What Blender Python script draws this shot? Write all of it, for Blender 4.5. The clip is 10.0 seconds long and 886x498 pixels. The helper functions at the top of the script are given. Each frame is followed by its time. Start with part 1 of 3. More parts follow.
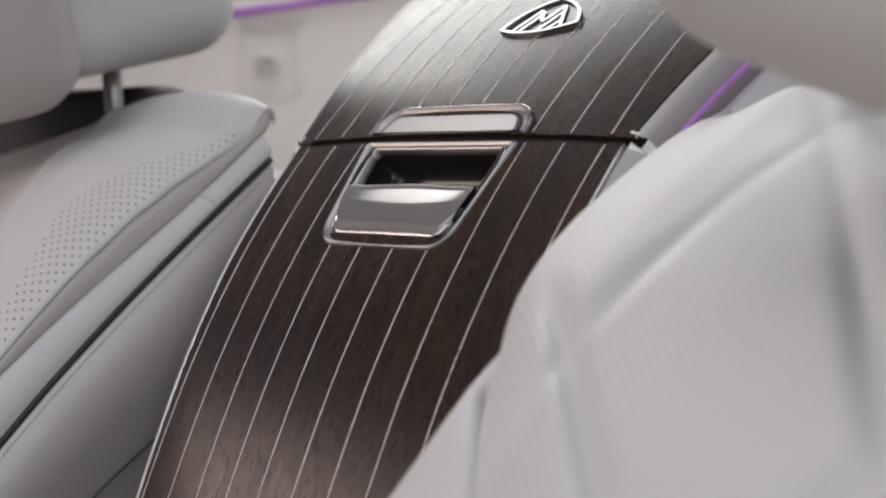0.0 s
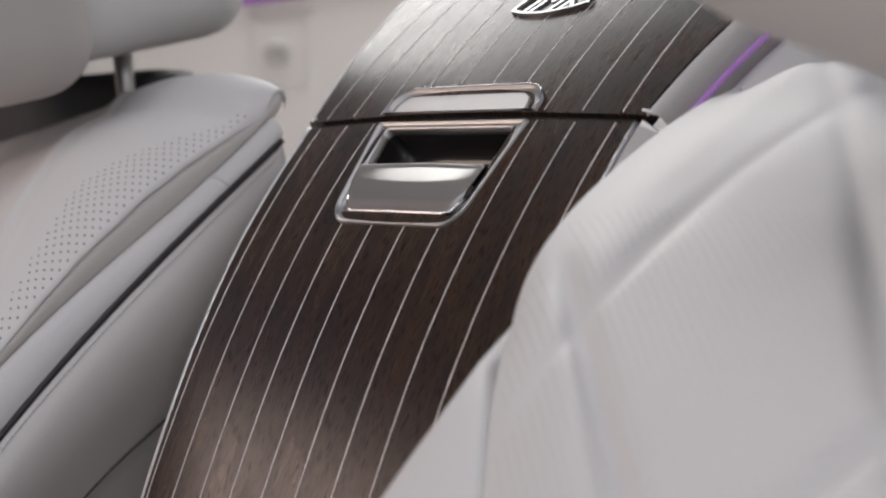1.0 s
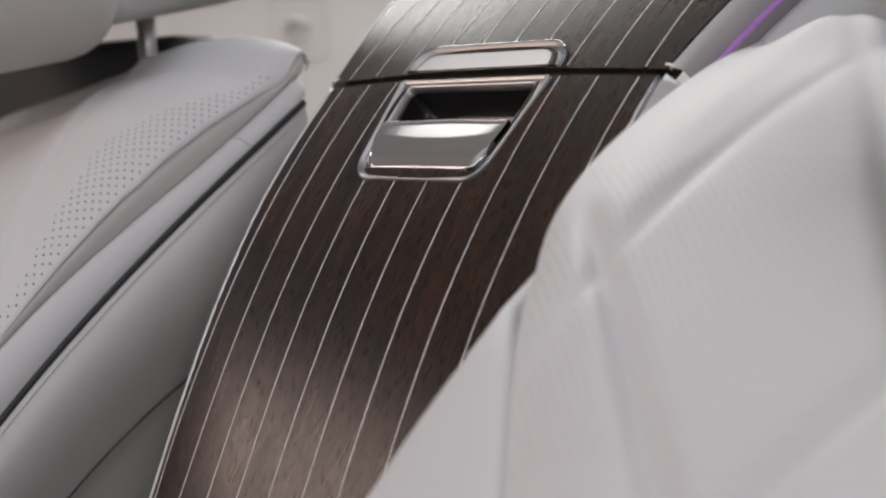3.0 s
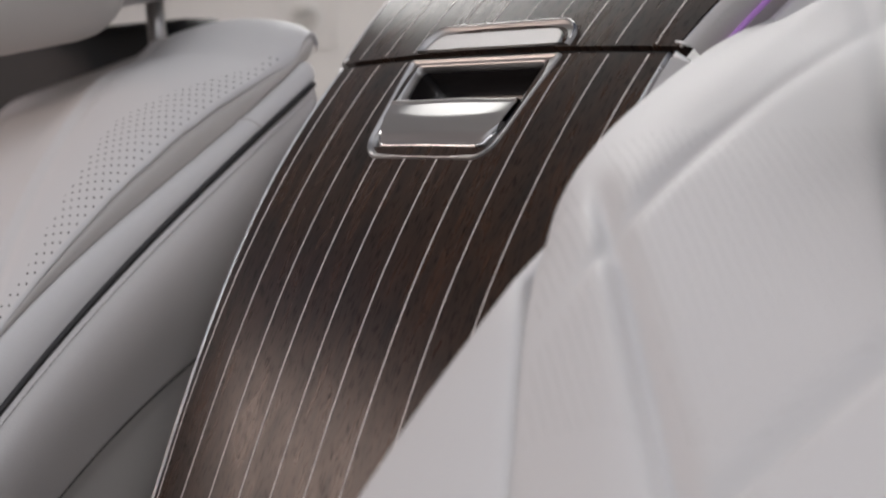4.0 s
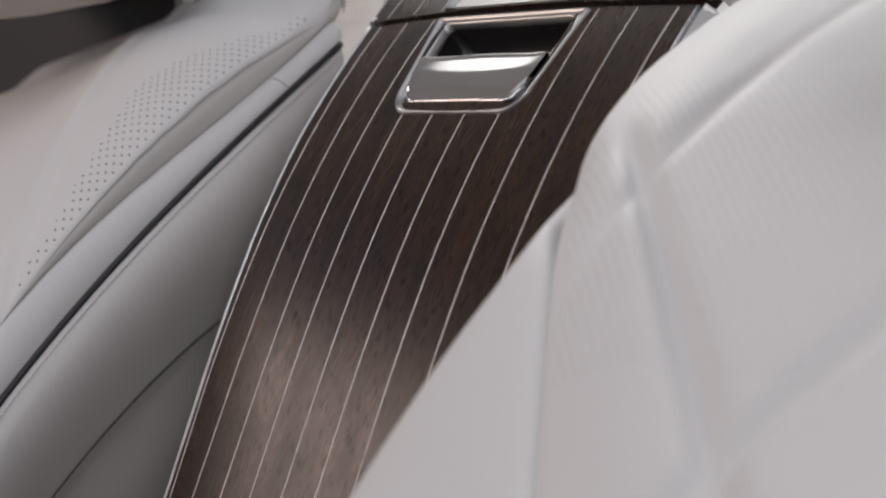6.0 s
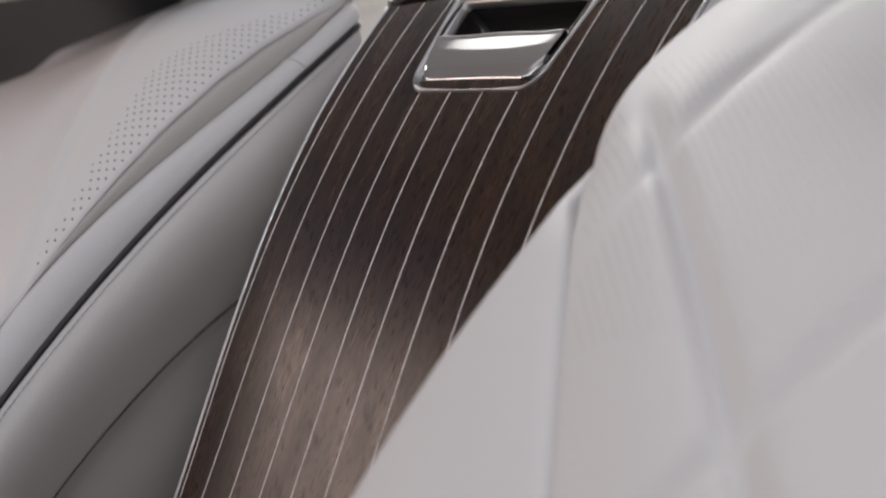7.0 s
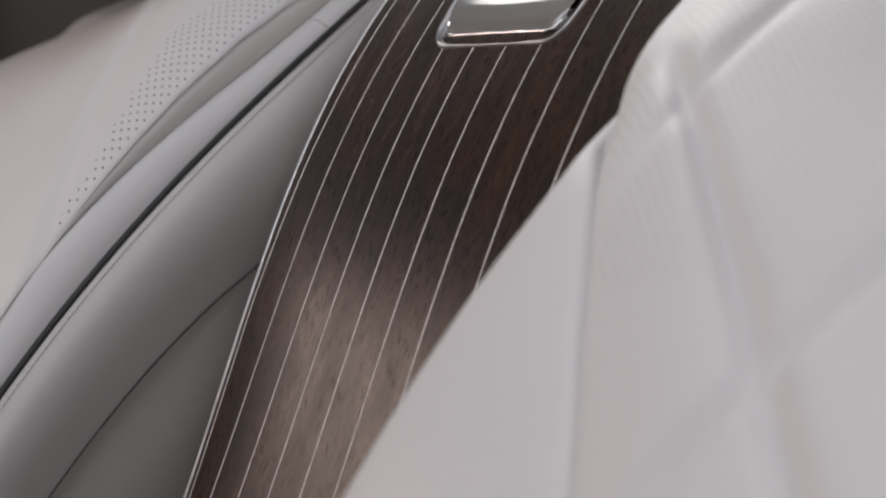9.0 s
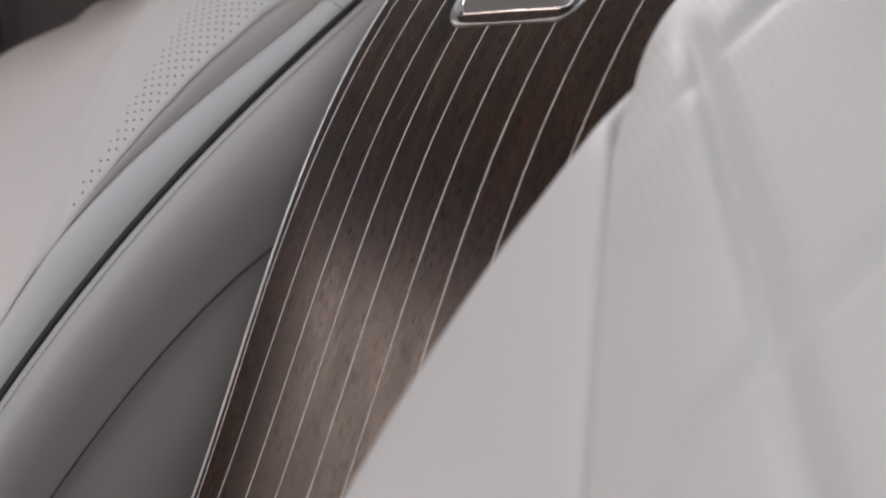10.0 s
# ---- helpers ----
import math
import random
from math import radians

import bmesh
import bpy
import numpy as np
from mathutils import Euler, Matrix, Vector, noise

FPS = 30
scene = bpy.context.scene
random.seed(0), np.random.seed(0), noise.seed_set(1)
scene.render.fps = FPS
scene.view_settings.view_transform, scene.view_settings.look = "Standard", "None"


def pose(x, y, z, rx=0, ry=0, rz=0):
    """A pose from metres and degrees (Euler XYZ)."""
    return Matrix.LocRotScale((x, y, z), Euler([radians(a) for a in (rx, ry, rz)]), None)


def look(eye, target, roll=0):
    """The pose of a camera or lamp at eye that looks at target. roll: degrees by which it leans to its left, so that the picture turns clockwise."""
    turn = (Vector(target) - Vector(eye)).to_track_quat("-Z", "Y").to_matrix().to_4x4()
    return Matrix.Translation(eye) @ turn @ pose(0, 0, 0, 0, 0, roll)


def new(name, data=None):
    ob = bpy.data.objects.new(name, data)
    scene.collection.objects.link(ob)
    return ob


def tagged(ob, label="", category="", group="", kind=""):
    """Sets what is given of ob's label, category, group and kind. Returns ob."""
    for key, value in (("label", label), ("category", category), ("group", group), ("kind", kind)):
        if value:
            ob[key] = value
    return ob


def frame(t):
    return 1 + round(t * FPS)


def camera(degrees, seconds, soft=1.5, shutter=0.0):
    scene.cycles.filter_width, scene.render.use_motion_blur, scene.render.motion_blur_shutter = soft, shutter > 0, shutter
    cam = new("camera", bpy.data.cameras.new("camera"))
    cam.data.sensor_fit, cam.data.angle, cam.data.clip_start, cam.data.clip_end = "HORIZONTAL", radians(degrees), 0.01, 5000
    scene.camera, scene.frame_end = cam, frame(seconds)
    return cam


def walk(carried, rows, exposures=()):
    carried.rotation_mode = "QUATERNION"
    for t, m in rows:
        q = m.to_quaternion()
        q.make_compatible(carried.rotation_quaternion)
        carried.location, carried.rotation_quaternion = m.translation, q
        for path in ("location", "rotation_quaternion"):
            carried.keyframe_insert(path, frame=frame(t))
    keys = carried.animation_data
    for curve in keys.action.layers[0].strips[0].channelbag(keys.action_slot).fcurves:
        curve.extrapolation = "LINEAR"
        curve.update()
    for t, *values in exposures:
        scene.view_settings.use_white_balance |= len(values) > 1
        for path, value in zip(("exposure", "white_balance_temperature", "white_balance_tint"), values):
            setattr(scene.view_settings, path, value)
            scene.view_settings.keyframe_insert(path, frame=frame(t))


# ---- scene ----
# ---- camera and path ----
cam = camera(30.25, 10.0, soft=2.2)
cam.data.dof.use_dof = True
cam.data.dof.focus_distance = 0.82
cam.data.dof.aperture_fstop = 6.8
# seconds, x, y, z, yaw, pitch, roll
ROWS = [
    (0.0, 0.6117, 0.0000, 1.0000, 47.75, -5.40, -2.65),
    (0.5, 0.6122, -0.0023, 0.9957, 47.86, -5.46, -2.58),
    (1.0, 0.6126, -0.0044, 0.9914, 47.99, -5.51, -2.52),
    (1.5, 0.6130, -0.0065, 0.9870, 48.12, -5.56, -2.47),
    (2.0, 0.6133, -0.0084, 0.9827, 48.25, -5.63, -2.42),
    (2.5, 0.6135, -0.0101, 0.9783, 48.38, -5.70, -2.36),
    (4.0, 0.6137, -0.0145, 0.9652, 48.72, -5.88, -2.15),
    (4.5, 0.6136, -0.0156, 0.9609, 48.83, -5.96, -2.10),
    (5.0, 0.6134, -0.0164, 0.9566, 49.00, -6.03, -2.04),
    (5.5, 0.6131, -0.0171, 0.9523, 49.24, -6.12, -1.99),
    (7.0, 0.6117, -0.0179, 0.9400, 50.11, -6.37, -1.94),
    (7.5, 0.6111, -0.0177, 0.9360, 50.35, -6.48, -1.96),
    (8.0, 0.6103, -0.0172, 0.9322, 50.56, -6.58, -2.02),
    (8.5, 0.6094, -0.0164, 0.9284, 50.76, -6.69, -2.09),
    (9.0, 0.6084, -0.0154, 0.9247, 50.98, -6.82, -2.18),
    (9.5, 0.6074, -0.0141, 0.9212, 51.28, -6.95, -2.27),
    (10.0, 0.6061, -0.0126, 0.9177, 51.58, -7.04, -2.36),
]
walk(cam, [(t, pose(x, y, z, 90 + p, 0, w) @ pose(0, 0, 0, 0, 0, r)) for t, x, y, z, w, p, r in ROWS],
     exposures=[(0.0, 0.0), (10.0, 0.0)])

# ---- light ----
world = bpy.data.worlds.new("world")
scene.world = world
world.use_nodes = True
wn = world.node_tree
sky = wn.nodes.new("ShaderNodeTexSky")
sky.sky_type, sky.sun_disc = "NISHITA", False
sky.sun_elevation, sky.sun_rotation = radians(55), radians(160)
wn.links.new(sky.outputs[0], wn.nodes["Background"].inputs[0])
wn.nodes["Background"].inputs[1].default_value = 0.05


def soft_light(name, eye, target, sx, sy, watts, colour=(1.0, 0.98, 0.97), roll=0):
    """An unseen soft area lamp that stands for daylight in the cabin."""
    data = bpy.data.lights.new(name, "AREA")
    data.shape, data.size, data.size_y, data.energy, data.color = "RECTANGLE", sx, sy, watts, colour
    ob = new(name, data)
    ob.matrix_world = look(eye, target, roll)
    return ob


# Added overhead fill, no roof window seen; kept narrow to stay off the wood's reflection.
soft_light("overhead_fill_light", (0.02, -0.08, 1.62), (0.02, 0.06, 0.0), 0.7, 0.9, 2.85, (0.965, 0.97, 1.0))
# Added warm lamp, its source unseen: gives the lower wood a brown reflection.
soft_light("wood_glow_light", (-1.02, -0.42, 1.19), (0.0, 0.3, 0.87), 0.80, 0.42, 5.4, (1.0, 0.76, 0.65), 13)
# Added fill for the far seat and headrest, set high to clear the near headrest.
soft_light("far_seat_fill_light", (1.04, 0.26, 1.47), (-0.36, 0.5, 1.02), 0.9, 0.30, 5.6, (1.0, 0.97, 0.99))
soft_light("windscreen_light", (-0.1, -1.9, 1.36), (-0.25, 0.5, 0.95), 1.5, 0.45, 4.8, (0.955, 0.965, 0.985))
soft_light("rear_window_light", (0.55, 1.15, 1.60), (0.1, 0.80, 0.9), 0.8, 0.5, 0.8, (1.0, 0.97, 0.965))
# Added lamp with no window behind it: puts the pale reflection on the upper wood.
soft_light("wood_highlight_light", (-0.56, 1.11, 1.54), (-0.05, 0.66, 0.98), 1.0, 0.46, 7.0, (1.0, 0.985, 0.96))


# ---- materials ----
def material(name, colour, rough=0.5, metal=0.0, grain=None, bump=0.1, bump_scale=400.0, vary=0.06, vary_scale=9.0, coat=0.0, coords="Object"):
    m = bpy.data.materials.new(name)
    m.use_nodes = True
    nt = m.node_tree
    b = nt.nodes["Principled BSDF"]
    b.inputs["Roughness"].default_value, b.inputs["Metallic"].default_value = rough, metal
    b.inputs["Coat Weight"].default_value = coat
    b.inputs["Coat Roughness"].default_value = 0.08
    tc = nt.nodes.new("ShaderNodeTexCoord")
    n1 = nt.nodes.new("ShaderNodeTexNoise")
    n1.inputs["Scale"].default_value, n1.inputs["Detail"].default_value = vary_scale, 4
    nt.links.new(tc.outputs[coords], n1.inputs["Vector"])
    mix = nt.nodes.new("ShaderNodeMix")
    mix.data_type = "RGBA"
    mix.inputs["A"].default_value = (*[c * (1 - vary) for c in colour], 1)
    mix.inputs["B"].default_value = (*[min(1, c * (1 + vary)) for c in colour], 1)
    nt.links.new(n1.outputs["Fac"], mix.inputs["Factor"])
    nt.links.new(mix.outputs["Result"], b.inputs["Base Color"])
    n2 = nt.nodes.new("ShaderNodeTexNoise" if grain is None else grain)
    n2.inputs["Scale"].default_value = bump_scale
    nt.links.new(tc.outputs[coords], n2.inputs["Vector"])
    bm_ = nt.nodes.new("ShaderNodeBump")
    bm_.inputs["Strength"].default_value, bm_.inputs["Distance"].default_value = bump, 0.001
    nt.links.new(n2.outputs[0], bm_.inputs["Height"])
    nt.links.new(bm_.outputs[0], b.inputs["Normal"])
    r = nt.nodes.new("ShaderNodeMapRange")
    r.inputs["To Min"].default_value, r.inputs["To Max"].default_value = rough * 0.88, min(1, rough * 1.12)
    nt.links.new(n1.outputs["Fac"], r.inputs["Value"])
    nt.links.new(r.outputs[0], b.inputs["Roughness"])
    return m


def math_node(nt, op, a, b=None):
    n = nt.nodes.new("ShaderNodeMath")
    n.operation = op
    for i, v in enumerate((a, b)):
        if v is None:
            continue
        if isinstance(v, (int, float)):
            n.inputs[i].default_value = v
        else:
            nt.links.new(v, n.inputs[i])
    return n.outputs[0]


LEATHER = (0.60, 0.585, 0.58)
leather = material("pale_leather", LEATHER, rough=0.46, grain="ShaderNodeTexVoronoi", bump=0.12, bump_scale=900, vary=0.03)
leather_shell = material("pale_side_leather", (0.56, 0.54, 0.53), rough=0.5, grain="ShaderNodeTexVoronoi", bump=0.1, bump_scale=800, vary=0.03)
taupe = material("taupe_shell", (0.26, 0.24, 0.225), rough=0.6, bump=0.15, bump_scale=700, vary=0.05)
beige_leather = material("beige_leather", (0.60, 0.575, 0.55), rough=0.55, bump=0.1, bump_scale=800, vary=0.03)
# darker than the other pale leathers, for the far pillow alone
pillow_leather = material("pillow_leather", (0.44, 0.41, 0.385), rough=0.6, grain="ShaderNodeTexVoronoi", bump=0.1, bump_scale=900, vary=0.03)
suede = material("cream_suede", (0.62, 0.595, 0.57), rough=0.85, bump=0.15, bump_scale=1200, vary=0.04)
piping_mat = material("black_piping", (0.016, 0.015, 0.016), rough=0.55, bump=0.1, bump_scale=900)
thread = material("pale_thread", (0.50, 0.48, 0.47), rough=0.7, bump=0.2, bump_scale=2500)
satin = material("satin_metal", (0.40, 0.392, 0.388), rough=0.36, metal=1.0, bump=0.02, bump_scale=1500, vary=0.03)
chrome = material("bright_chrome", (0.80, 0.79, 0.79), rough=0.10, metal=1.0, bump=0.0, vary=0.02)
emblem_metal = material("emblem_metal", (0.52, 0.52, 0.53), rough=0.28, metal=1.0, bump=0.03, bump_scale=900)
cap_metal = material("cap_metal", (0.88, 0.87, 0.87), rough=0.5, metal=0.3, bump=0.0)
inlay = material("pale_inlay", (0.80, 0.74, 0.70), rough=0.36, metal=0.25, bump=0.02, vary=0.05)
gap_black = material("black_gap", (0.008, 0.008, 0.008), rough=0.7, bump=0.05)
recess_mat = material("dark_lacquer", (0.018, 0.016, 0.016), rough=0.22, bump=0.02)
carpet = material("grey_carpet", (0.20, 0.19, 0.18), rough=0.95, bump=0.5, bump_scale=700, vary=0.15)
lining = material("roof_lining", (0.30, 0.28, 0.26), rough=0.9, bump=0.2, bump_scale=900)
speaker_metal = material("speaker_metal", (0.52, 0.50, 0.47), rough=0.4, metal=0.6, bump=0.1, bump_scale=600)


def wood_material():
    """Dark open-pored wood: short pores and cloudy figure along the stripes; the UV map runs in metres."""
    m = material("dark_wood", (0.05, 0.04, 0.034), rough=0.33)
    nt = m.node_tree
    b = nt.nodes["Principled BSDF"]
    uv = nt.nodes.new("ShaderNodeUVMap")

    def layer(sx, sy, turn, scale, detail, distortion):
        mp = nt.nodes.new("ShaderNodeMapping")
        mp.inputs["Scale"].default_value = (sx, sy, 1)
        mp.inputs["Rotation"].default_value = (0, 0, radians(turn))
        nt.links.new(uv.outputs[0], mp.inputs["Vector"])
        n = nt.nodes.new("ShaderNodeTexNoise")
        n.inputs["Scale"].default_value, n.inputs["Detail"].default_value, n.inputs["Distortion"].default_value = scale, detail, distortion
        nt.links.new(mp.outputs[0], n.inputs["Vector"])
        return n.outputs["Fac"]

    pores = layer(900, 130, 6, 1.0, 2, 0.0)
    fibre = layer(900, 30, 2, 1.0, 4, 0.0)
    cloud = layer(110, 30, 0, 1.0, 4, 0.6)
    broad = layer(26, 9, 0, 1.0, 3, 0.0)
    pore = nt.nodes.new("ShaderNodeMapRange")
    pore.inputs["From Min"].default_value, pore.inputs["From Max"].default_value = 0.32, 0.46
    nt.links.new(pores, pore.inputs["Value"])
    f = math_node(nt, "ADD", math_node(nt, "MULTIPLY", fibre, 0.18), math_node(nt, "ADD", math_node(nt, "MULTIPLY", cloud, 0.50), math_node(nt, "MULTIPLY", broad, 0.32)))
    ramp = nt.nodes.new("ShaderNodeValToRGB")
    ramp.color_ramp.elements[0].position, ramp.color_ramp.elements[0].color = 0.36, (0.0055, 0.0040, 0.0033, 1)
    ramp.color_ramp.elements[1].position, ramp.color_ramp.elements[1].color = 0.66, (0.052, 0.0255, 0.0155, 1)
    nt.links.new(f, ramp.inputs["Fac"])
    dark = nt.nodes.new("ShaderNodeMix")
    dark.data_type = "RGBA"
    dark.inputs["A"].default_value = (0.006, 0.0045, 0.004, 1)
    nt.links.new(pore.outputs[0], dark.inputs["Factor"])
    nt.links.new(ramp.outputs[0], dark.inputs["B"])
    nt.links.new(dark.outputs["Result"], b.inputs["Base Color"])
    bump = nt.nodes.new("ShaderNodeBump")
    bump.inputs["Strength"].default_value, bump.inputs["Distance"].default_value = 0.20, 0.0003
    height = math_node(nt, "ADD", math_node(nt, "MULTIPLY", pore.outputs[0], 0.6), math_node(nt, "MULTIPLY", fibre, 0.4))
    nt.links.new(height, bump.inputs["Height"])
    nt.links.new(bump.outputs[0], b.inputs["Normal"])
    r = nt.nodes.new("ShaderNodeMapRange")
    r.inputs["To Min"].default_value, r.inputs["To Max"].default_value = 0.33, 0.25
    nt.links.new(f, r.inputs["Value"])
    r.inputs["From Min"].default_value, r.inputs["From Max"].default_value = 0.36, 0.64
    nt.links.new(r.outputs[0], b.inputs["Roughness"])
    sp = nt.nodes.new("ShaderNodeMapRange")
    sp.inputs["To Min"].default_value, sp.inputs["To Max"].default_value = 0.16, 0.40
    nt.links.new(pore.outputs[0], sp.inputs["Value"])
    nt.links.new(sp.outputs[0], b.inputs["Specular IOR Level"])
    return m


def perforated_material(name, r_out, r_in, pitch, inside):
    """Pale leather pierced by a staggered grid of fine holes; the UV map runs in metres, its second map masks the pierced field."""
    m = material(name, LEATHER, rough=0.5, grain="ShaderNodeTexVoronoi", bump=0.12, bump_scale=900, vary=0.03)
    nt = m.node_tree
    b = nt.nodes["Principled BSDF"]
    uv = nt.nodes.new("ShaderNodeUVMap")
    uv.uv_map = "metres"
    sep = nt.nodes.new("ShaderNodeSeparateXYZ")
    nt.links.new(uv.outputs[0], sep.inputs[0])
    a = math_node(nt, "DIVIDE", sep.outputs[0], pitch)
    c = math_node(nt, "DIVIDE", sep.outputs[1], pitch)
    p = math_node(nt, "SUBTRACT", math_node(nt, "FRACT", math_node(nt, "ADD", a, c)), 0.5)
    q = math_node(nt, "SUBTRACT", math_node(nt, "FRACT", math_node(nt, "SUBTRACT", a, c)), 0.5)
    d = math_node(nt, "SQRT", math_node(nt, "ADD", math_node(nt, "MULTIPLY", p, p), math_node(nt, "MULTIPLY", q, q)))
    hole = nt.nodes.new("ShaderNodeMapRange")
    hole.inputs["From Min"].default_value, hole.inputs["From Max"].default_value = r_out, r_in
    nt.links.new(d, hole.inputs["Value"])
    mask = nt.nodes.new("ShaderNodeUVMap")
    mask.uv_map = "field"
    ms = nt.nodes.new("ShaderNodeSeparateXYZ")
    nt.links.new(mask.outputs[0], ms.inputs[0])
    fac = math_node(nt, "MULTIPLY", hole.outputs[0], math_node(nt, "GREATER_THAN", ms.outputs[0], 0.5))
    old = b.inputs["Base Color"].links[0].from_socket
    mix = nt.nodes.new("ShaderNodeMix")
    mix.data_type = "RGBA"
    nt.links.new(fac, mix.inputs["Factor"])
    nt.links.new(old, mix.inputs["A"])
    mix.inputs["B"].default_value = (*inside, 1)
    nt.links.new(mix.outputs["Result"], b.inputs["Base Color"])
    return m


def glow_material(name, colour, strength):
    m = bpy.data.materials.new(name)
    m.use_nodes = True
    b = m.node_tree.nodes["Principled BSDF"]
    b.inputs["Base Color"].default_value = (*colour, 1)
    b.inputs["Emission Color"].default_value = (*colour, 1)
    b.inputs["Emission Strength"].default_value = strength
    return m


def mesh_grille_material():
    m = material("grille_metal", (0.62, 0.60, 0.59), rough=0.38, metal=0.5, bump=0.0)
    nt = m.node_tree
    b = nt.nodes["Principled BSDF"]
    uv = nt.nodes.new("ShaderNodeUVMap")
    mp = nt.nodes.new("ShaderNodeMapping")
    mp.inputs["Scale"].default_value = (620, 620, 1)
    nt.links.new(uv.outputs[0], mp.inputs["Vector"])
    ch = nt.nodes.new("ShaderNodeTexVoronoi")
    ch.inputs["Scale"].default_value, ch.inputs["Randomness"].default_value = 1.0, 0.0
    nt.links.new(mp.outputs[0], ch.inputs["Vector"])
    bump = nt.nodes.new("ShaderNodeBump")
    bump.inputs["Strength"].default_value, bump.inputs["Distance"].default_value = 0.5, 0.0006
    nt.links.new(ch.outputs["Distance"], bump.inputs["Height"])
    nt.links.new(bump.outputs[0], b.inputs["Normal"])
    return m


wood = wood_material()
perforated = perforated_material("perforated_leather", 0.175, 0.105, 0.0071, (0.11, 0.10, 0.095))
perforated_fine = perforated_material("finely_perforated_leather", 0.13, 0.06, 0.0052, (0.22, 0.21, 0.20))
violet = glow_material("violet_light", (0.29, 0.14, 0.39), 0.45)
violet_dim = glow_material("deep_violet_light", (0.20, 0.065, 0.27), 0.32)
grille_mat = mesh_grille_material()


# ---- helpers for parts ----
def shell(bm, name, mat, parent=None, label="", smooth=True):
    me = bpy.data.meshes.new(name)
    bm.to_mesh(me)
    bm.free()
    me.materials.append(mat)
    if smooth:
        for p in me.polygons:
            p.use_smooth = True
    ob = new(name, me)
    if parent is not None:
        ob.parent = parent
    if label:
        ob["label"] = label
    return ob


def part(name, bm, mat, parent, label="", smooth=True):
    return shell(bm, name, mat, parent, label, smooth)


def grid_mesh(pts, closed_v=False):
    """A bmesh of quads over rows of points; UV 'metres' if each entry is (point, uv)."""
    bm = bmesh.new()
    rows = [[bm.verts.new(p) for p in row] for row in pts]
    for i in range(len(rows) - 1):
        n = len(rows[i])
        for j in range(n if closed_v else n - 1):
            k = (j + 1) % n
            bm.faces.new((rows[i][j], rows[i][k], rows[i + 1][k], rows[i + 1][j]))
    return bm


def tube(points, radius, sides=10, squash=1.0):
    """A round cord along points, capped."""
    pts = [Vector(p) for p in points]
    rings = []
    for i, p in enumerate(pts):
        t = (pts[min(i + 1, len(pts) - 1)] - pts[max(i - 1, 0)]).normalized()
        ref = Vector((1, 0, 0)) if abs(t.x) < 0.9 else Vector((0, 0, 1))
        a = t.cross(ref).normalized()
        b = t.cross(a).normalized()
        rings.append([p + a * radius * math.cos(w) + b * radius * squash * math.sin(w) for w in [2 * math.pi * k / sides for k in range(sides)]])
    bm = grid_mesh(rings, closed_v=True)
    bm.verts.ensure_lookup_table()
    n = len(pts)
    bm.faces.new([bm.verts[k] for k in range(sides)])
    bm.faces.new([bm.verts[(n - 1) * sides + k] for k in reversed(range(sides))])
    bmesh.ops.recalc_face_normals(bm, faces=bm.faces)
    return bm


def rounded_box(sx, sy, sz, bevel, segments=5):
    bm = bmesh.new()
    bmesh.ops.create_cube(bm, size=1)
    bmesh.ops.scale(bm, vec=(sx, sy, sz), verts=bm.verts)
    bmesh.ops.bevel(bm, geom=bm.edges[:], offset=bevel, segments=segments, profile=0.5, affect="EDGES")
    return bm


def smoothstep(a, b, x):
    t = min(1, max(0, (x - a) / (b - a)))
    return t * t * (3 - 2 * t)


# ---- the console's lengthwise curve: u in metres along it, 0 at the joint ----
PROFILE = (0.0031, 0.03088, 0.01396, 0.10246, 0.43192)
zs = np.linspace(0.9773, 0.57, 700)
ys = np.polyval(PROFILE, (zs - 1) / 0.2025 + 1)
low = -np.concatenate([[0], np.cumsum(np.hypot(np.diff(zs), np.diff(ys)))])
start_angle = math.atan2(zs[0] - zs[1], ys[0] - ys[1])
up = np.linspace(0, 0.30, 600)
ang = np.maximum(start_angle - 1.9 * up, -0.9)
yu = ys[0] + np.concatenate([[0], np.cumsum(np.cos(ang[:-1]) * up[1])])
zu = zs[0] + np.concatenate([[0], np.cumsum(np.sin(ang[:-1]) * up[1])])
LINE_U = np.concatenate([low[::-1], up[1:]])
LINE_Y = np.concatenate([ys[::-1], yu[1:]])
LINE_Z = np.concatenate([zs[::-1], zu[1:]])
U_LOW = float(low[-1])
HALF = 0.119


def on_console(x, u, h=0.0):
    """A point of the console's face: x across, u along, h proud of it."""
    y, z = float(np.interp(u, LINE_U, LINE_Y)), float(np.interp(u, LINE_U, LINE_Z))
    ty = float(np.interp(u + 0.003, LINE_U, LINE_Y) - np.interp(u - 0.003, LINE_U, LINE_Y))
    tz = float(np.interp(u + 0.003, LINE_U, LINE_Z) - np.interp(u - 0.003, LINE_U, LINE_Z))
    n = math.hypot(ty, tz)
    crown = 0.0054
    x += 0.014 * max(0, -0.14 - u)
    h = h - crown * (x / 0.1337) ** 2
    return Vector((x, y - h * tz / n, z + h * ty / n))


def half_width(u):
    """The panel widens above the joint and narrows towards its foot."""
    return HALF + (0.0025 + 0.15 * u + 0.4 * u * u if u > 0 else -0.045 * max(0, -0.08 - u))


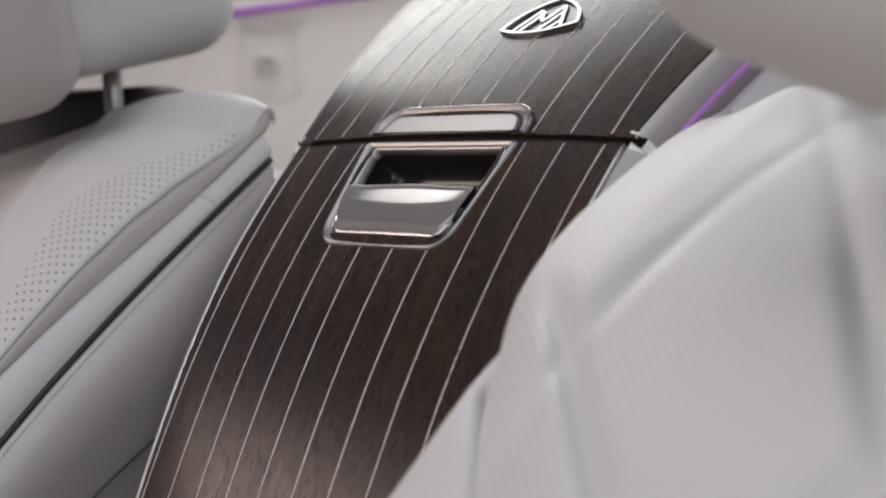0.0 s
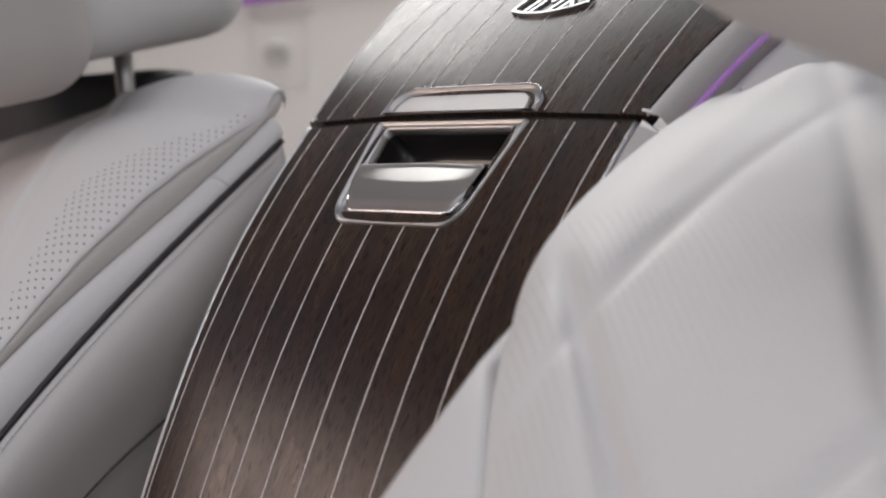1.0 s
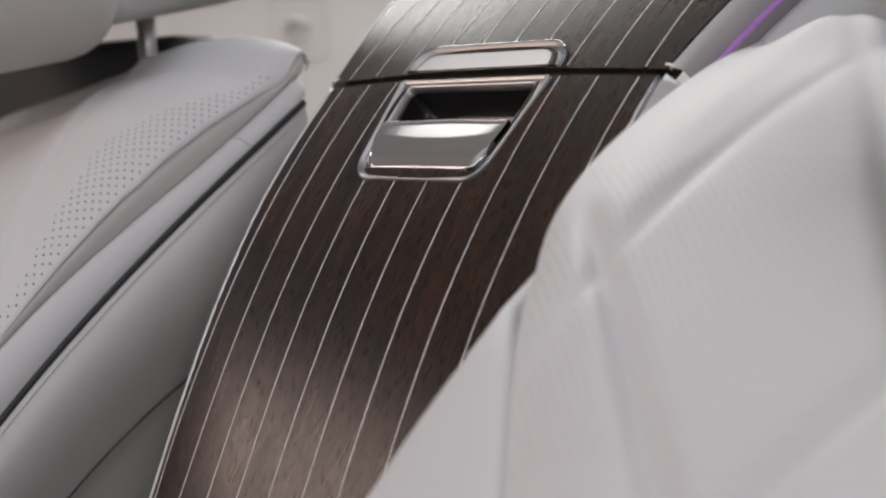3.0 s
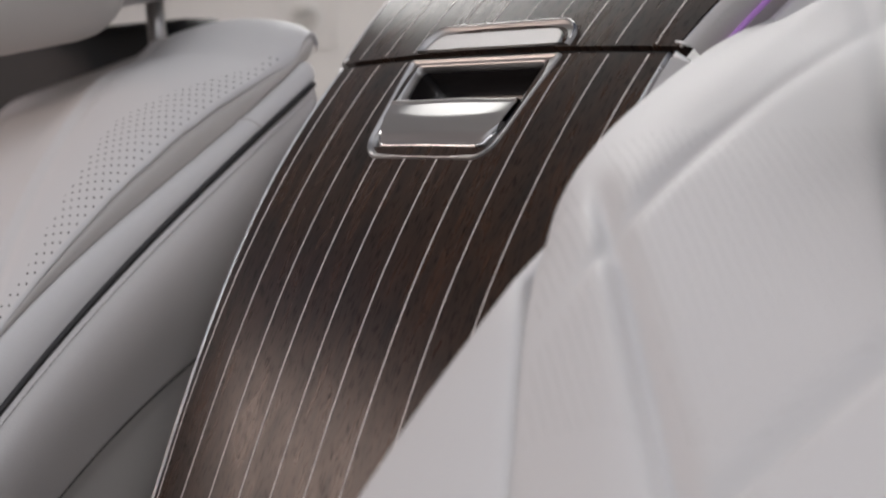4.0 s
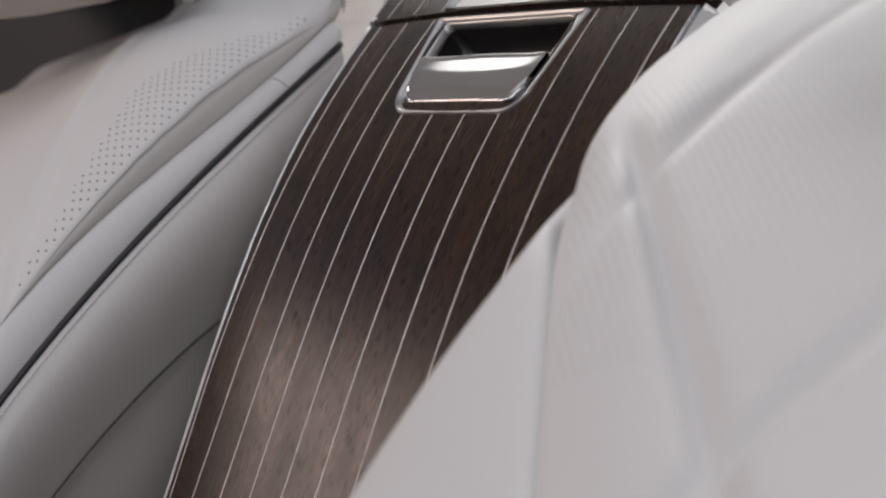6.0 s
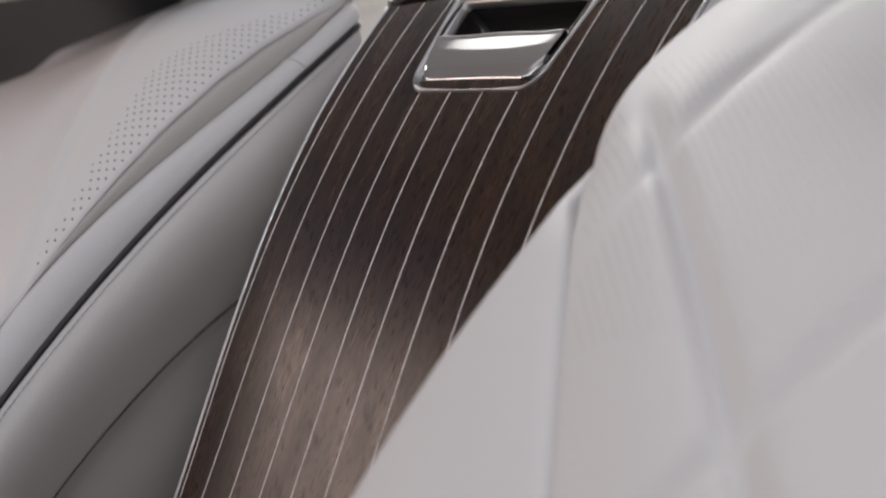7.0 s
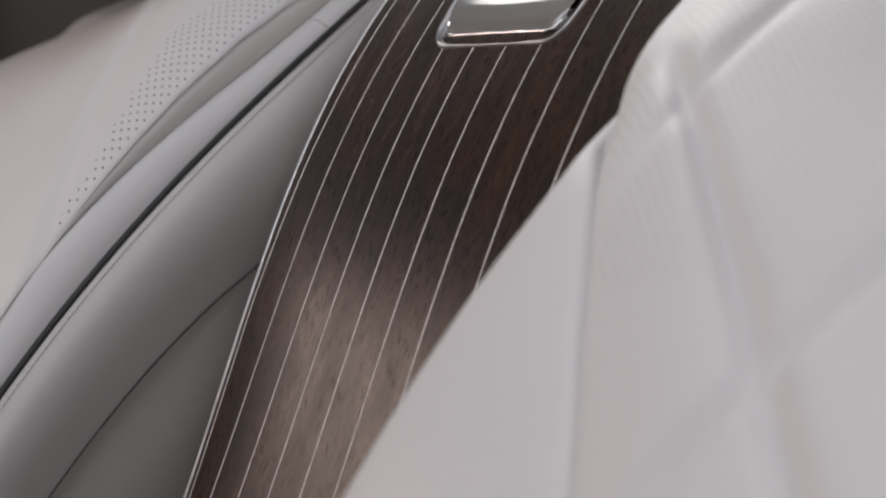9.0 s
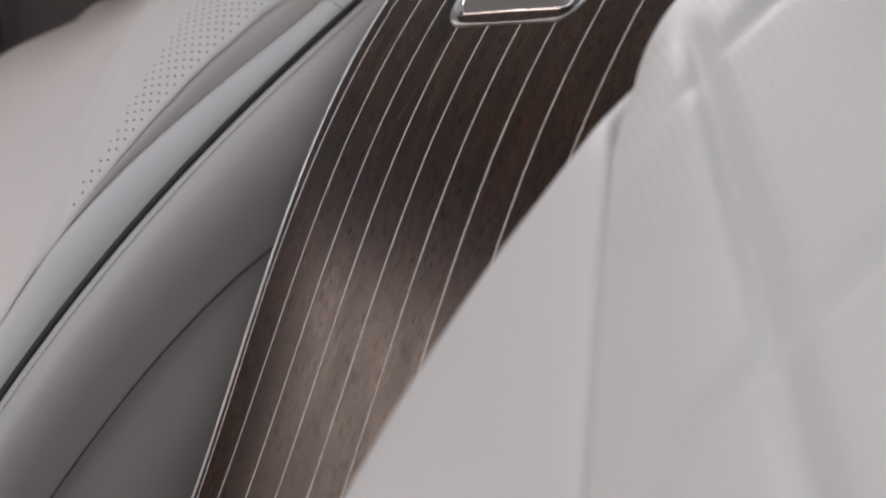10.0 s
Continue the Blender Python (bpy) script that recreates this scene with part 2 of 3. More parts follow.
def sheet(us, xs_of, skip=None, depth=0.008, h=0.0):
    """A curved board on the console with edges of some depth; skip(x, u) leaves a hole."""
    bm = bmesh.new()
    uvl = bm.loops.layers.uv.new("metres")
    rows, coords = [], {}
    for u in us:
        row = []
        for x in xs_of(u):
            v = bm.verts.new(on_console(x, u, h))
            coords[v] = (x, u)
            row.append(v)
        rows.append(row)
    for i in range(len(rows) - 1):
        for j in range(len(rows[i]) - 1):
            q = (rows[i][j], rows[i][j + 1], rows[i + 1][j + 1], rows[i + 1][j])
            mx = sum(coords[v][0] for v in q) / 4
            mu = sum(coords[v][1] for v in q) / 4
            if skip and skip(mx, mu):
                continue
            f = bm.faces.new(q)
            for lp in f.loops:
                lp[uvl].uv = coords[lp.vert]
    for v in [v for v in bm.verts if not v.link_faces]:
        bm.verts.remove(v)
    edge = [e for e in bm.edges if len(e.link_faces) == 1]
    back, rim = {}, {}
    for e in edge:
        for v in e.verts:
            if v not in back:
                x, u = coords[v]
                back[v] = bm.verts.new(on_console(x, u, h - depth))
                rim[v] = bm.verts.new(v.co)
    for e in edge:
        f = e.link_faces[0]
        a, b = e.verts
        for lp in f.loops:
            if lp.edge == e:
                a, b = lp.vert, lp.link_loop_next.vert
        g = bm.faces.new((rim[b], rim[a], back[a], back[b]))
        for lp, v in zip(g.loops, (b, a, a, b)):
            lp[uvl].uv = coords[v]
    return bm


def outline_plate(points, h, depth, hole=None):
    """A flat plate that follows the console, from an outline of (x, u); with a hole it is a ring of as many points."""
    bm = bmesh.new()
    top = [bm.verts.new(on_console(x, u, h)) for x, u in points]
    low_ = [bm.verts.new(on_console(x, u, h - depth)) for x, u in points]
    n = len(points)
    if hole is None:
        bm.faces.new(top)
    else:
        t2 = [bm.verts.new(on_console(x, u, h)) for x, u in hole]
        l2 = [bm.verts.new(on_console(x, u, h - depth)) for x, u in hole]
        for i in range(n):
            k = (i + 1) % n
            bm.faces.new((top[i], top[k], t2[k], t2[i]))
            bm.faces.new((t2[i], t2[k], l2[k], l2[i]))
    for i in range(n):
        k = (i + 1) % n
        bm.faces.new((top[k], top[i], low_[i], low_[k]))
    bmesh.ops.recalc_face_normals(bm, faces=bm.faces)
    return bm


def rounded_outline(x0, x1, u0, u1, radii, taper=0.0, steps=8):
    """Corners in the order low left, low right, top right, top left; taper narrows the low end."""
    pts = []
    corners = [(x0, u0, 1, 1, 180), (x1, u0, -1, 1, 270), (x1, u1, -1, -1, 0), (x0, u1, 1, -1, 90)]
    for (x, u, sx, su, a0), r in zip(corners, radii):
        for k in range(steps + 1):
            a = radians(a0 + 90 * k / steps)
            px, pu = x + sx * r + r * math.cos(a), u + su * r + r * math.sin(a)
            px *= 1 - taper * (u1 - pu) / (u1 - u0)
            pts.append((px, pu))
    return pts


# ---- the place around: floor, cabin walls, unseen slabs overhead ----
def slab(name, sx, sy, sz, m, mat, label, bevel=0.004):
    ob = shell(rounded_box(sx, sy, sz, bevel, 2), name, mat, None, label, smooth=False)
    ob.matrix_world = m
    tagged(ob, label, "cabin trim", kind="structure")
    return ob


slab("floor", 2.2, 3.6, 0.06, pose(0, -0.3, 0.54), carpet, "grey carpeted cabin floor under the seats")
slab("wall_rear", 2.2, 0.06, 0.85, pose(0, 1.52, 0.98), suede, "cream suede rear bulkhead below the rear window")
slab("parcel_shelf", 2.08, 0.62, 0.05, pose(0, 1.18, 0.90), suede, "cream suede parcel shelf behind the seats")
slab("wall_left", 0.06, 3.6, 0.56, pose(-1.13, -0.3, 0.82), suede, "cream leather door trim")
slab("wall_right", 0.06, 3.6, 0.56, pose(1.13, -0.3, 0.82), suede, "cream leather door trim on the near side")
slab("wall_quarter", 1.1, 0.04, 0.54, pose(-0.80, 1.10, 0.84, 0, 0, 44), suede, "cream quarter trim panel beside the rear window")
slab("wall_pillar", 1.1, 0.05, 0.60, pose(-0.815, 1.12, 1.42, 0, 0, 44), lining, "cream pillar cover above the light line")
slab("wall_front", 2.2, 0.06, 0.56, pose(0, -2.1, 0.82), suede, "cream dashboard wall closing the cabin")
# unseen slabs that shape the light: dark in the wood's reflection, open under the lamp
slab("overhead_rear", 2.2, 0.16, 0.05, pose(0, 0.70, 1.72), lining, "unseen dark slab overhead, short so that the rear lamps pass")
slab("overhead_front", 2.2, 1.5, 0.05, pose(0, -1.35, 1.68), lining, "unseen dark slab closing the cabin overhead in front")
slab("overhead_left", 0.80, 1.25, 0.05, pose(-0.70, 0.02, 1.68), lining, "unseen dark slab overhead beside the lamp's opening")
slab("overhead_right", 0.60, 1.25, 0.05, pose(0.80, 0.02, 1.68), lining, "unseen dark slab overhead beside the lamp's opening")


# ---- centre console ----
console = tagged(new("centre_console"), "dark pinstriped wood centre console between two pale leather seats", "console")

NX = 24


def even(u):
    w = half_width(u)
    return [w * (2 * k / NX - 1) for k in range(NX + 1)]


def even_low(u):
    # two columns meet the edges of the handle's opening
    half = [0, 0.016, 0.032, 0.048, 0.06, 0.072, 0.084, 0.096, half_width(u)]
    return [-x for x in half[:0:-1]] + half


us_low = [U_LOW + (-0.066 - U_LOW) * k / 60 for k in range(61)] + [-0.066 + 0.0650 * k / 12 for k in range(1, 13)]
lower = part("lower_panel", sheet(us_low, even_low, skip=lambda x, u: abs(x) < 0.048 and u > -0.063), wood, console, "dark brown open-pored wood panel")
upper = part("upper_panel", sheet([0.0036 + 0.20 * k / 40 for k in range(41)], even), wood, console, "grey-brown wood panel curving back")
part("joint", sheet([-0.004, 0.0, 0.0055], lambda u: [0.1165 * (2 * k / 20 - 1) for k in range(21)], depth=0.006, h=-0.0032), gap_black, console, "black joint between the panels")


def stripe(k, u0, u1, n):
    rows = []
    for i in range(n + 1):
        u = u0 + (u1 - u0) * i / n
        x = max(-half_width(u) + 0.0034, min(half_width(u) - 0.0034, (k - 4.5) * 0.0243))
        rows.append([on_console(x - 0.00032, u, -0.0004), on_console(x - 0.00022, u, 0.0002), on_console(x + 0.00022, u, 0.0002), on_console(x + 0.00032, u, -0.0004)])
    return grid_mesh(rows)


for k in range(10):
    inside = abs((k - 4.5) * 0.0243) < 0.05
    part("inlay_stripe", stripe(k, U_LOW, -0.068 if inside else -0.0018, 70), inlay, lower)
    part("inlay_stripe", stripe(k, 0.025 if abs((k - 4.5) * 0.0243) < 0.052 else 0.005, 0.20, 36), inlay, upper)
for s in (-1, 1):
    part("edge_trim", tube([on_console(s * (half_width(u) + 0.0012), u, -0.0006) for u in [U_LOW + (-0.001 - U_LOW) * i / 60 for i in range(61)]], 0.0012, 8), emblem_metal, console, "thin bright metal edge strip")
    part("edge_trim", tube([on_console(s * (half_width(u) + 0.0010), u, -0.0012) for u in [0.0045 + 0.2 * i / 30 for i in range(31)]], 0.0009, 8), emblem_metal, console, "thin bright metal edge strip")


def framed(outer, hole, rim=0.0016, sink=-0.004):
    """A moulded surround: a narrow raised rim, then a slope down to the opening."""
    rows = []
    for t, h in ((0.0, -0.003), (0.0, 0.0004), (0.07, 0.0013), (0.16, rim), (0.26, 0.0012), (0.34, 0.0004), (0.55, 0.0001), (0.78, -0.0002), (0.88, -0.0012), (1.0, sink), (1.0, sink - 0.002)):
        rows.append([on_console(a[0] + (b[0] - a[0]) * t, a[1] + (b[1] - a[1]) * t, h) for a, b in zip(outer, hole)])
    bm = grid_mesh(rows, closed_v=True)
    bmesh.ops.recalc_face_normals(bm, faces=bm.faces)
    return bm


# pull handle
handle = part("handle_frame", framed(rounded_outline(-0.0565, 0.0565, -0.068, -0.0016, (0.014, 0.014, 0.002, 0.002), 0.16),
                                    rounded_outline(-0.0465, 0.0465, -0.0630, -0.0065, (0.009, 0.009, 0.004, 0.004), 0.10)), satin, console, "satin metal handle surround")


def handle_bowl():
    rows = []
    inner = rounded_outline(-0.0465, 0.0465, -0.0630, -0.0065, (0.009, 0.009, 0.004, 0.004), 0.10)
    cx, cu = 0.0, -0.034
    for h, s in ((-0.0045, 1.0), (-0.010, 0.985), (-0.018, 0.94), (-0.022, 0.80), (-0.023, 0.3), (-0.023, 0.02)):
        rows.append([on_console(cx + (x - cx) * s, cu + (u - cu) * s, h) for x, u in inner])
    return grid_mesh(rows, closed_v=True)


part("handle_recess", handle_bowl(), recess_mat, handle, "glossy black recess")


def handle_flap():
    """The pull: a satin flap, hollowed under a thin bowed lip."""
    nx, nu = 40, 36
    rows = []
    for i in range(nu + 1):
        f = i / nu
        row = []
        for j in range(nx + 1):
            g = 2 * j / nx - 1
            wide = 0.0432 + 0.0042 * f
            corner = max(0, abs(g) - 0.79) / 0.21
            u_lo = -0.0598 + 0.0088 * corner ** 2.4
            u_hi = -0.0318 + 0.0042 * (1 - g * g)
            u = u_lo + (u_hi - u_lo) * f
            h = 0.0006 + 0.0012 * smoothstep(0.0, 0.24, f)
            lens = max(0, 1 - abs(g / 0.93) ** 3)
            f0 = 0.52 + 0.2 * g * g
            h -= 0.0042 * lens * min(1, max(0, (f - f0) / (0.93 - f0)))
            lip = smoothstep(0.925, 0.95, f)
            h = h * (1 - lip) + lip * (0.0024 - 0.0042 * lens - 0.0006 * smoothstep(0.97, 1.0, f))
            row.append(on_console(g * wide, u, h))
        rows.append(row)
    back = [p + Vector((0, 0.011, -0.012)) for p in rows[-1]]
    front = [p + Vector((0, 0.006, -0.005)) for p in rows[0]]
    return grid_mesh([front] + rows + [back])


flap = part("pull_flap", handle_flap(), satin, handle, "brushed satin metal pull flap")
part("flap_rim", tube([on_console(0.0432 * g, -0.0600 + 0.0088 * (max(0, abs(g) - 0.79) / 0.21) ** 2.4, 0.0003) for g in [2 * k / 40 - 1 for k in range(41)]], 0.0009, 8), chrome, flap, "polished lower rim")

# air outlet above the joint
vent_out = rounded_outline(-0.0565, 0.0565, 0.0040, 0.0222, (0.0005, 0.0005, 0.0145, 0.0145))
vent_in = rounded_outline(-0.0485, 0.0485, 0.0038, 0.0158, (0.0005, 0.0005, 0.0095, 0.0095))
vent = part("vent_frame", framed(vent_out, vent_in, 0.0026, 0.0012), satin, console, "satin metal air outlet surround")


def filled(points, h):
    bm = bmesh.new()
    uvl = bm.loops.layers.uv.new("metres")
    f = bm.faces.new([bm.verts.new(on_console(x, u, h)) for x, u in points])
    for lp, (x, u) in zip(f.loops, points):
        lp[uvl].uv = (x, u)
    return bm


part("vent_grille", filled(vent_in, 0.0014), grille_mat, vent, "fine pale metal mesh", smooth=False)
part("vent_lip", tube([on_console(x * 0.985, 0.0054 + (u - 0.0054) * 0.975, 0.0018) for x, u in vent_out[18:]], 0.0006, 6), chrome, vent)


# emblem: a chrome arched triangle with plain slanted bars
def arch(scale):
    pts = []
    tips = [(-0.0185, 0.0835), (0.036, 0.0865), (0.006, 0.1125)]
    cx, cu = 0.009, 0.094
    for i in range(3):
        (x0, u0), (x1, u1) = tips[i], tips[(i + 1) % 3]
        mx, mu = (x0 + x1) / 2, (u0 + u1) / 2
        d = math.hypot(mx - cx, mu - cu)
        ox, ou = (mx - cx) / d * 0.0055, (mu - cu) / d * 0.0055
        for k in range(12):
            t = k / 12
            b = 4 * t * (1 - t)
            pts.append((x0 + (x1 - x0) * t + ox * b, u0 + (u1 - u0) * t + ou * b))
    return [(cx + (x - cx) * scale, cu + (u - cu) * scale) for x, u in pts]


emblem = part("emblem_ring", outline_plate(arch(1.0), 0.0022, 0.003, arch(0.91)), emblem_metal, console, "chrome arched triangular emblem", smooth=False)
part("emblem_ground", outline_plate(arch(0.90), 0.0004, 0.002), recess_mat, emblem, "dark ground of the emblem", smooth=False)


def bar(x0, u0, x1, u1, w):
    dx, du = x1 - x0, u1 - u0
    d = math.hypot(dx, du)
    nx_, nu_ = -du / d * w, dx / d * w
    return outline_plate([(x0 - nx_, u0 - nu_), (x1 - nx_, u1 - nu_), (x1 + nx_, u1 + nu_), (x0 + nx_, u0 + nu_)], 0.0018, 0.002)


for x0, u0, x1, u1 in ((-0.008, 0.083, 0.000, 0.101), (-0.003, 0.082, 0.0045, 0.099), (0.000, 0.101, 0.008, 0.090), (0.008, 0.090, 0.015, 0.104), (0.010, 0.081, 0.0175, 0.098), (0.015, 0.104, 0.025, 0.084), (0.017, 0.082, 0.021, 0.090)):
    part("emblem_bar", bar(x0, u0, x1, u1, 0.0010), emblem_metal, emblem, smooth=False)


# flanks beside the wood, with the violet light line
def strip_sheet(u0, u1, n, section):
    return grid_mesh([[on_console(x, u, h) for x, h in section(u)] for u in [u0 + (u1 - u0) * i / n for i in range(n + 1)]])


for s in (-1, 1):
    part("lower_flank", strip_sheet(U_LOW, -0.002, 50, lambda u: [(s * (half_width(u) + 0.0025), -0.001), (s * (half_width(u) + 0.006), -0.002), (s * 0.132, -0.012 if s < 0 else -0.007), (s * 0.1405, -0.03 if s < 0 else -0.018), (s * 0.142, -0.10)]), leather_shell, console, "pale leather console flank")
    part("upper_flank", strip_sheet(0.0050, 0.19, 30, lambda u: [(s * (half_width(u) + 0.0018), -0.0002), (s * (half_width(u) + 0.004), 0.0003), (s * (half_width(u) + 0.0070), -0.0030), (s * (half_width(u) + 0.0085), -0.0095), (s * (half_width(u) + 0.0075), -0.03)]), leather_shell, console, "pale satin console flank")
    part("light_line", tube([on_console(s * (half_width(u) + 0.0098), u, -0.0125) for u in [0.004 + 0.15 * i / 24 for i in range(25)]], 0.0014, 8), violet, console, "glowing violet light line")
    part("outer_flank", strip_sheet(-0.01, 0.19, 30, lambda u: [(s * (half_width(u) + 0.011), -0.03), (s * (half_width(u) + 0.0125), -0.0185), (s * (half_width(u) + 0.020), -0.017), (s * (half_width(u) + 0.045), -0.024), (s * (half_width(u) + 0.055), -0.1)]), leather, console, "pale leather outer flank")
    part("joint_cap", tube([on_console(s * 0.1205, 0.0062, 0.0006), on_console(s * 0.1245, 0.0060, -0.0002), on_console(s * 0.1265, 0.0055, -0.0015)], 0.0007, 8), cap_metal, console, "short bright metal end piece")
    part("joint_cap", tube([on_console(s * 0.1225, -0.0006, -0.0008), on_console(s * 0.1285, -0.0014, -0.0065), on_console(s * 0.1315, -0.0024, -0.0105)], 0.0016, 8), cap_metal, console, "short bright metal end piece")
part("back", strip_sheet(U_LOW, 0.19, 40, lambda u: [(-0.142, -0.10), (0, -0.105), (0.142, -0.10)]), leather_shell, console)


# ---- seats ----
def cubic(c, y, low, high, slope_low, slope_high):
    """A cubic in y - 0.45, carried on straight beyond its ends."""
    d = min(max(y, low), high) - 0.45
    z = ((c[0] * d + c[1]) * d + c[2]) * d + c[3]
    return z + slope_low * min(0, y - low) + slope_high * max(0, y - high)


# heights of the far seat's long seams over the station y
def far_edge(y):
    return cubic((0.187, -1.741, 0.7718, 0.9107), y, 0.325, 0.60, 1.15, 0.4)


def far_groove(y):
    return min(cubic((5.78, -0.709, 0.6487, 0.8926), y, 0.35, 0.585, 1.05, 0.5), far_edge(y) - 0.0022)


def far_piping(y):
    return cubic((2.21, -0.770, 0.776, 0.8726), y, 0.325, 0.59, 1.1, 0.6)


def far_shell(y):
    return cubic((0.0, -1.807, 0.7104, 0.7759), y, 0.34, 0.52, 1.11, 0.5)


# the near seat: the insert's edge, and the crest of the broad bolster below it
def near_edge(y):
    return cubic((0.366, -1.583, 0.6875, 0.9207), y, 0.29, 0.64, 1.2, 0.2)


def near_bolster(y):
    return cubic((3.807, -1.073, 0.6532, 0.9021), y, 0.30, 0.45, 1.2, 0.6) - 0.035 * smoothstep(0.453, 0.52, y)


def near_dip(y):
    """How far the insert's rounded edge drops into the seam; deepest where the bolster begins."""
    if y > 0.4425:
        return 0.021 * math.exp(-(y - 0.4425) / 0.0125)
    return 0.008 + 0.013 * smoothstep(0.395, 0.4425, y)


def groove_x(m, y):
    """Where the insert meets the bolster, from the car's middle; the near seat's bolster widens downwards."""
    if m > 0:
        t = 0.4405 - y
        return 0.1495 + 0.425 * (t + math.sqrt(t * t + 0.0001))
    return 0.188


Y0 = 0.20
# quilting lines on the plan: a point and a direction
QUILT = [((0.208, 0.424), (0.102, -0.083)), ((0.236, 0.549), (0.107, -0.133)), ((0.345, 0.56), (0.107, -0.145)),
         ((0.208, 0.424), (0.029, 0.125)), ((0.309, 0.3405), (0.036, 0.052)), ((0.41, 0.26), (0.04, 0.05))]


def line_offset(line, x, y):
    (px, py), (dx, dy) = line
    return ((x - px) * dy - (y - py) * dx) / math.hypot(dx, dy)


def insert_height(m, x, y):
    """Height of the insert's face; x from the car's middle."""
    w = max(0.0, x - groove_x(m, y))
    wrinkle = 0.0005 * noise.noise(Vector((x * 30 * m, y * 30, 0)))
    if m > 0:
        z = near_edge(y) + 0.006 * smoothstep(0, 0.05, w) + 0.007 * smoothstep(0.54, 0.60, y) * smoothstep(0.01, 0.05, w)
        deep = 1.0
        for k, line in enumerate(QUILT):
            d = abs(line_offset(line, x, y))
            soft = (0.0046, 0.0056, 0.0056, 0.0062, 0.0046, 0.0046)[k]
            deep *= 1 - (0.5 if k == 3 else 1.0) * math.exp(-(d / soft) ** 1.7)
        z += 0.0092 * (1 - 0.80 * smoothstep(0.43, 0.50, y)) * (deep - 0.75) * smoothstep(0.012, 0.045, w)
        z -= near_dip(y) * math.exp(-w / 0.011)
        z -= 0.012 * smoothstep(0, 0.03, -line_offset(QUILT[1], x, y)) * smoothstep(0.50, 0.58, y)
        return z + wrinkle
    z = far_edge(y) + 0.013 * smoothstep(0.550, 0.588, y) * (1 - math.exp(-w / 0.006) * smoothstep(0.590, 0.572, y))
    z += (0.024 - 0.011 * smoothstep(0.5, 0.588, y)) * (1 - math.exp(-w / 0.030)) - 1.17 * max(0, min(w, 0.172) - 0.075) ** 2 - 0.15 * max(0, w - 0.172)
    # a raised seam runs across, and the middle of the seat lies lower
    f = x - 0.262 - 0.70 * (y - 0.448)
    z += 0.0016 * math.exp(-(f / 0.006) ** 2) - 0.0012 * math.exp(-((f + 0.011) / 0.004) ** 2)
    z -= 0.004 * smoothstep(0.002, 0.03, f)
    puckers = 0.0010 * noise.noise(Vector((x * 60, y * 95, 7))) * math.exp(-(w / 0.016) ** 2)
    return z + wrinkle + puckers


def insert_mesh(m):
    nx, ny = 150, 170
    end = 0.591 if m < 0 else 0.597
    bm = bmesh.new()
    l1, l2 = bm.loops.layers.uv.new("metres"), bm.loops.layers.uv.new("field")
    rows, info, s = [], {}, 0.0
    for i in range(ny + 1):
        y = Y0 + (end - Y0) * i / ny
        s += (end - Y0) / ny * 1.32
        row = []
        gx = groove_x(m, y)
        edge = insert_height(m, gx, y)
        # rolled edge
        for x, n in [(gx + 0.0030, -0.0046), (gx + 0.0012, -0.0036), (gx + 0.0001, -0.0020), (gx + 0.0005, -0.0006)] if m < 0 else [(gx + 0.0022, -0.0085), (gx + 0.0008, -0.0060), (gx, -0.0030), (gx + 0.0006, -0.0010)]:
            v = bm.verts.new((m * x, y, edge + n))
            info[v] = (x, s, 0.0)
            row.append(v)
        for j in range(nx + 1):
            x = gx + 0.0018 + (0.56 - gx) * (j / nx) ** 1.5
            w = x - gx
            z = insert_height(m, x, y)
            top = smoothstep(0.570, end, y)
            z -= (0.0015 if m < 0 else 0.004) * top * top
            v = bm.verts.new((m * x, y, z))
            if m < 0:
                ok = w < min(0.009 + 0.45 * max(0, 0.553 - y), 0.008 + 0.44 * max(0, y - 0.395)) and y < 0.566
                ok = ok and x - 0.262 - 0.70 * (y - 0.448) < -0.016
            else:
                ok = w > 0.006 and 0.36 < y < 0.475 and x < 0.34 and min(abs(line_offset(q, x, y)) for q in QUILT) > 0.006
            info[v] = (x, s, 1.0 if ok else 0.0)
            row.append(v)
        rows.append(row)
    # top edge rolls back and down
    last = rows[-1]
    for dy, dz in ((0.0022, -0.0012), (0.0036, -0.0040), (0.0042, -0.0065 if m < 0 else -0.010), (0.003, -0.009) if m < 0 else (0.004, -0.05)):
        row = []
        for v in last:
            k = bm.verts.new(v.co + Vector((0, dy, dz)))
            info[k] = (info[v][0], info[v][1], 0.0)
            row.append(k)
        rows.append(row)
    for i in range(len(rows) - 1):
        for j in range(len(rows[i]) - 1):
            q = (rows[i][j], rows[i][j + 1], rows[i + 1][j + 1], rows[i + 1][j])
            f = bm.faces.new(q if m > 0 else q[::-1])
            for lp in f.loops:
                x, s_, ok = info[lp.vert]
                lp[l1].uv, lp[l2].uv = (x, s_), (ok, 0)
    return bm


def wall_section(m, y):
    """(x, z) down the insert's upright edge."""
    gx = groove_x(m, y)
    if m > 0:
        e = near_edge(y) - near_dip(y)
        return [(gx + 0.001, e - 0.006), (gx + 0.003, e - 0.011), (gx + 0.006, e - 0.016), (gx + 0.014, e - 0.022)]
    e, g = insert_height(m, gx, y), far_groove(y)
    d = e - g
    return [(gx + 0.0040, e - 0.0012), (gx + 0.0022, e - 0.0030), (gx + 0.0002, e - 0.35 * d), (gx + 0.0004, e - 0.70 * d), (gx + 0.003, g - 0.001), (gx + 0.009, g - 0.004)]


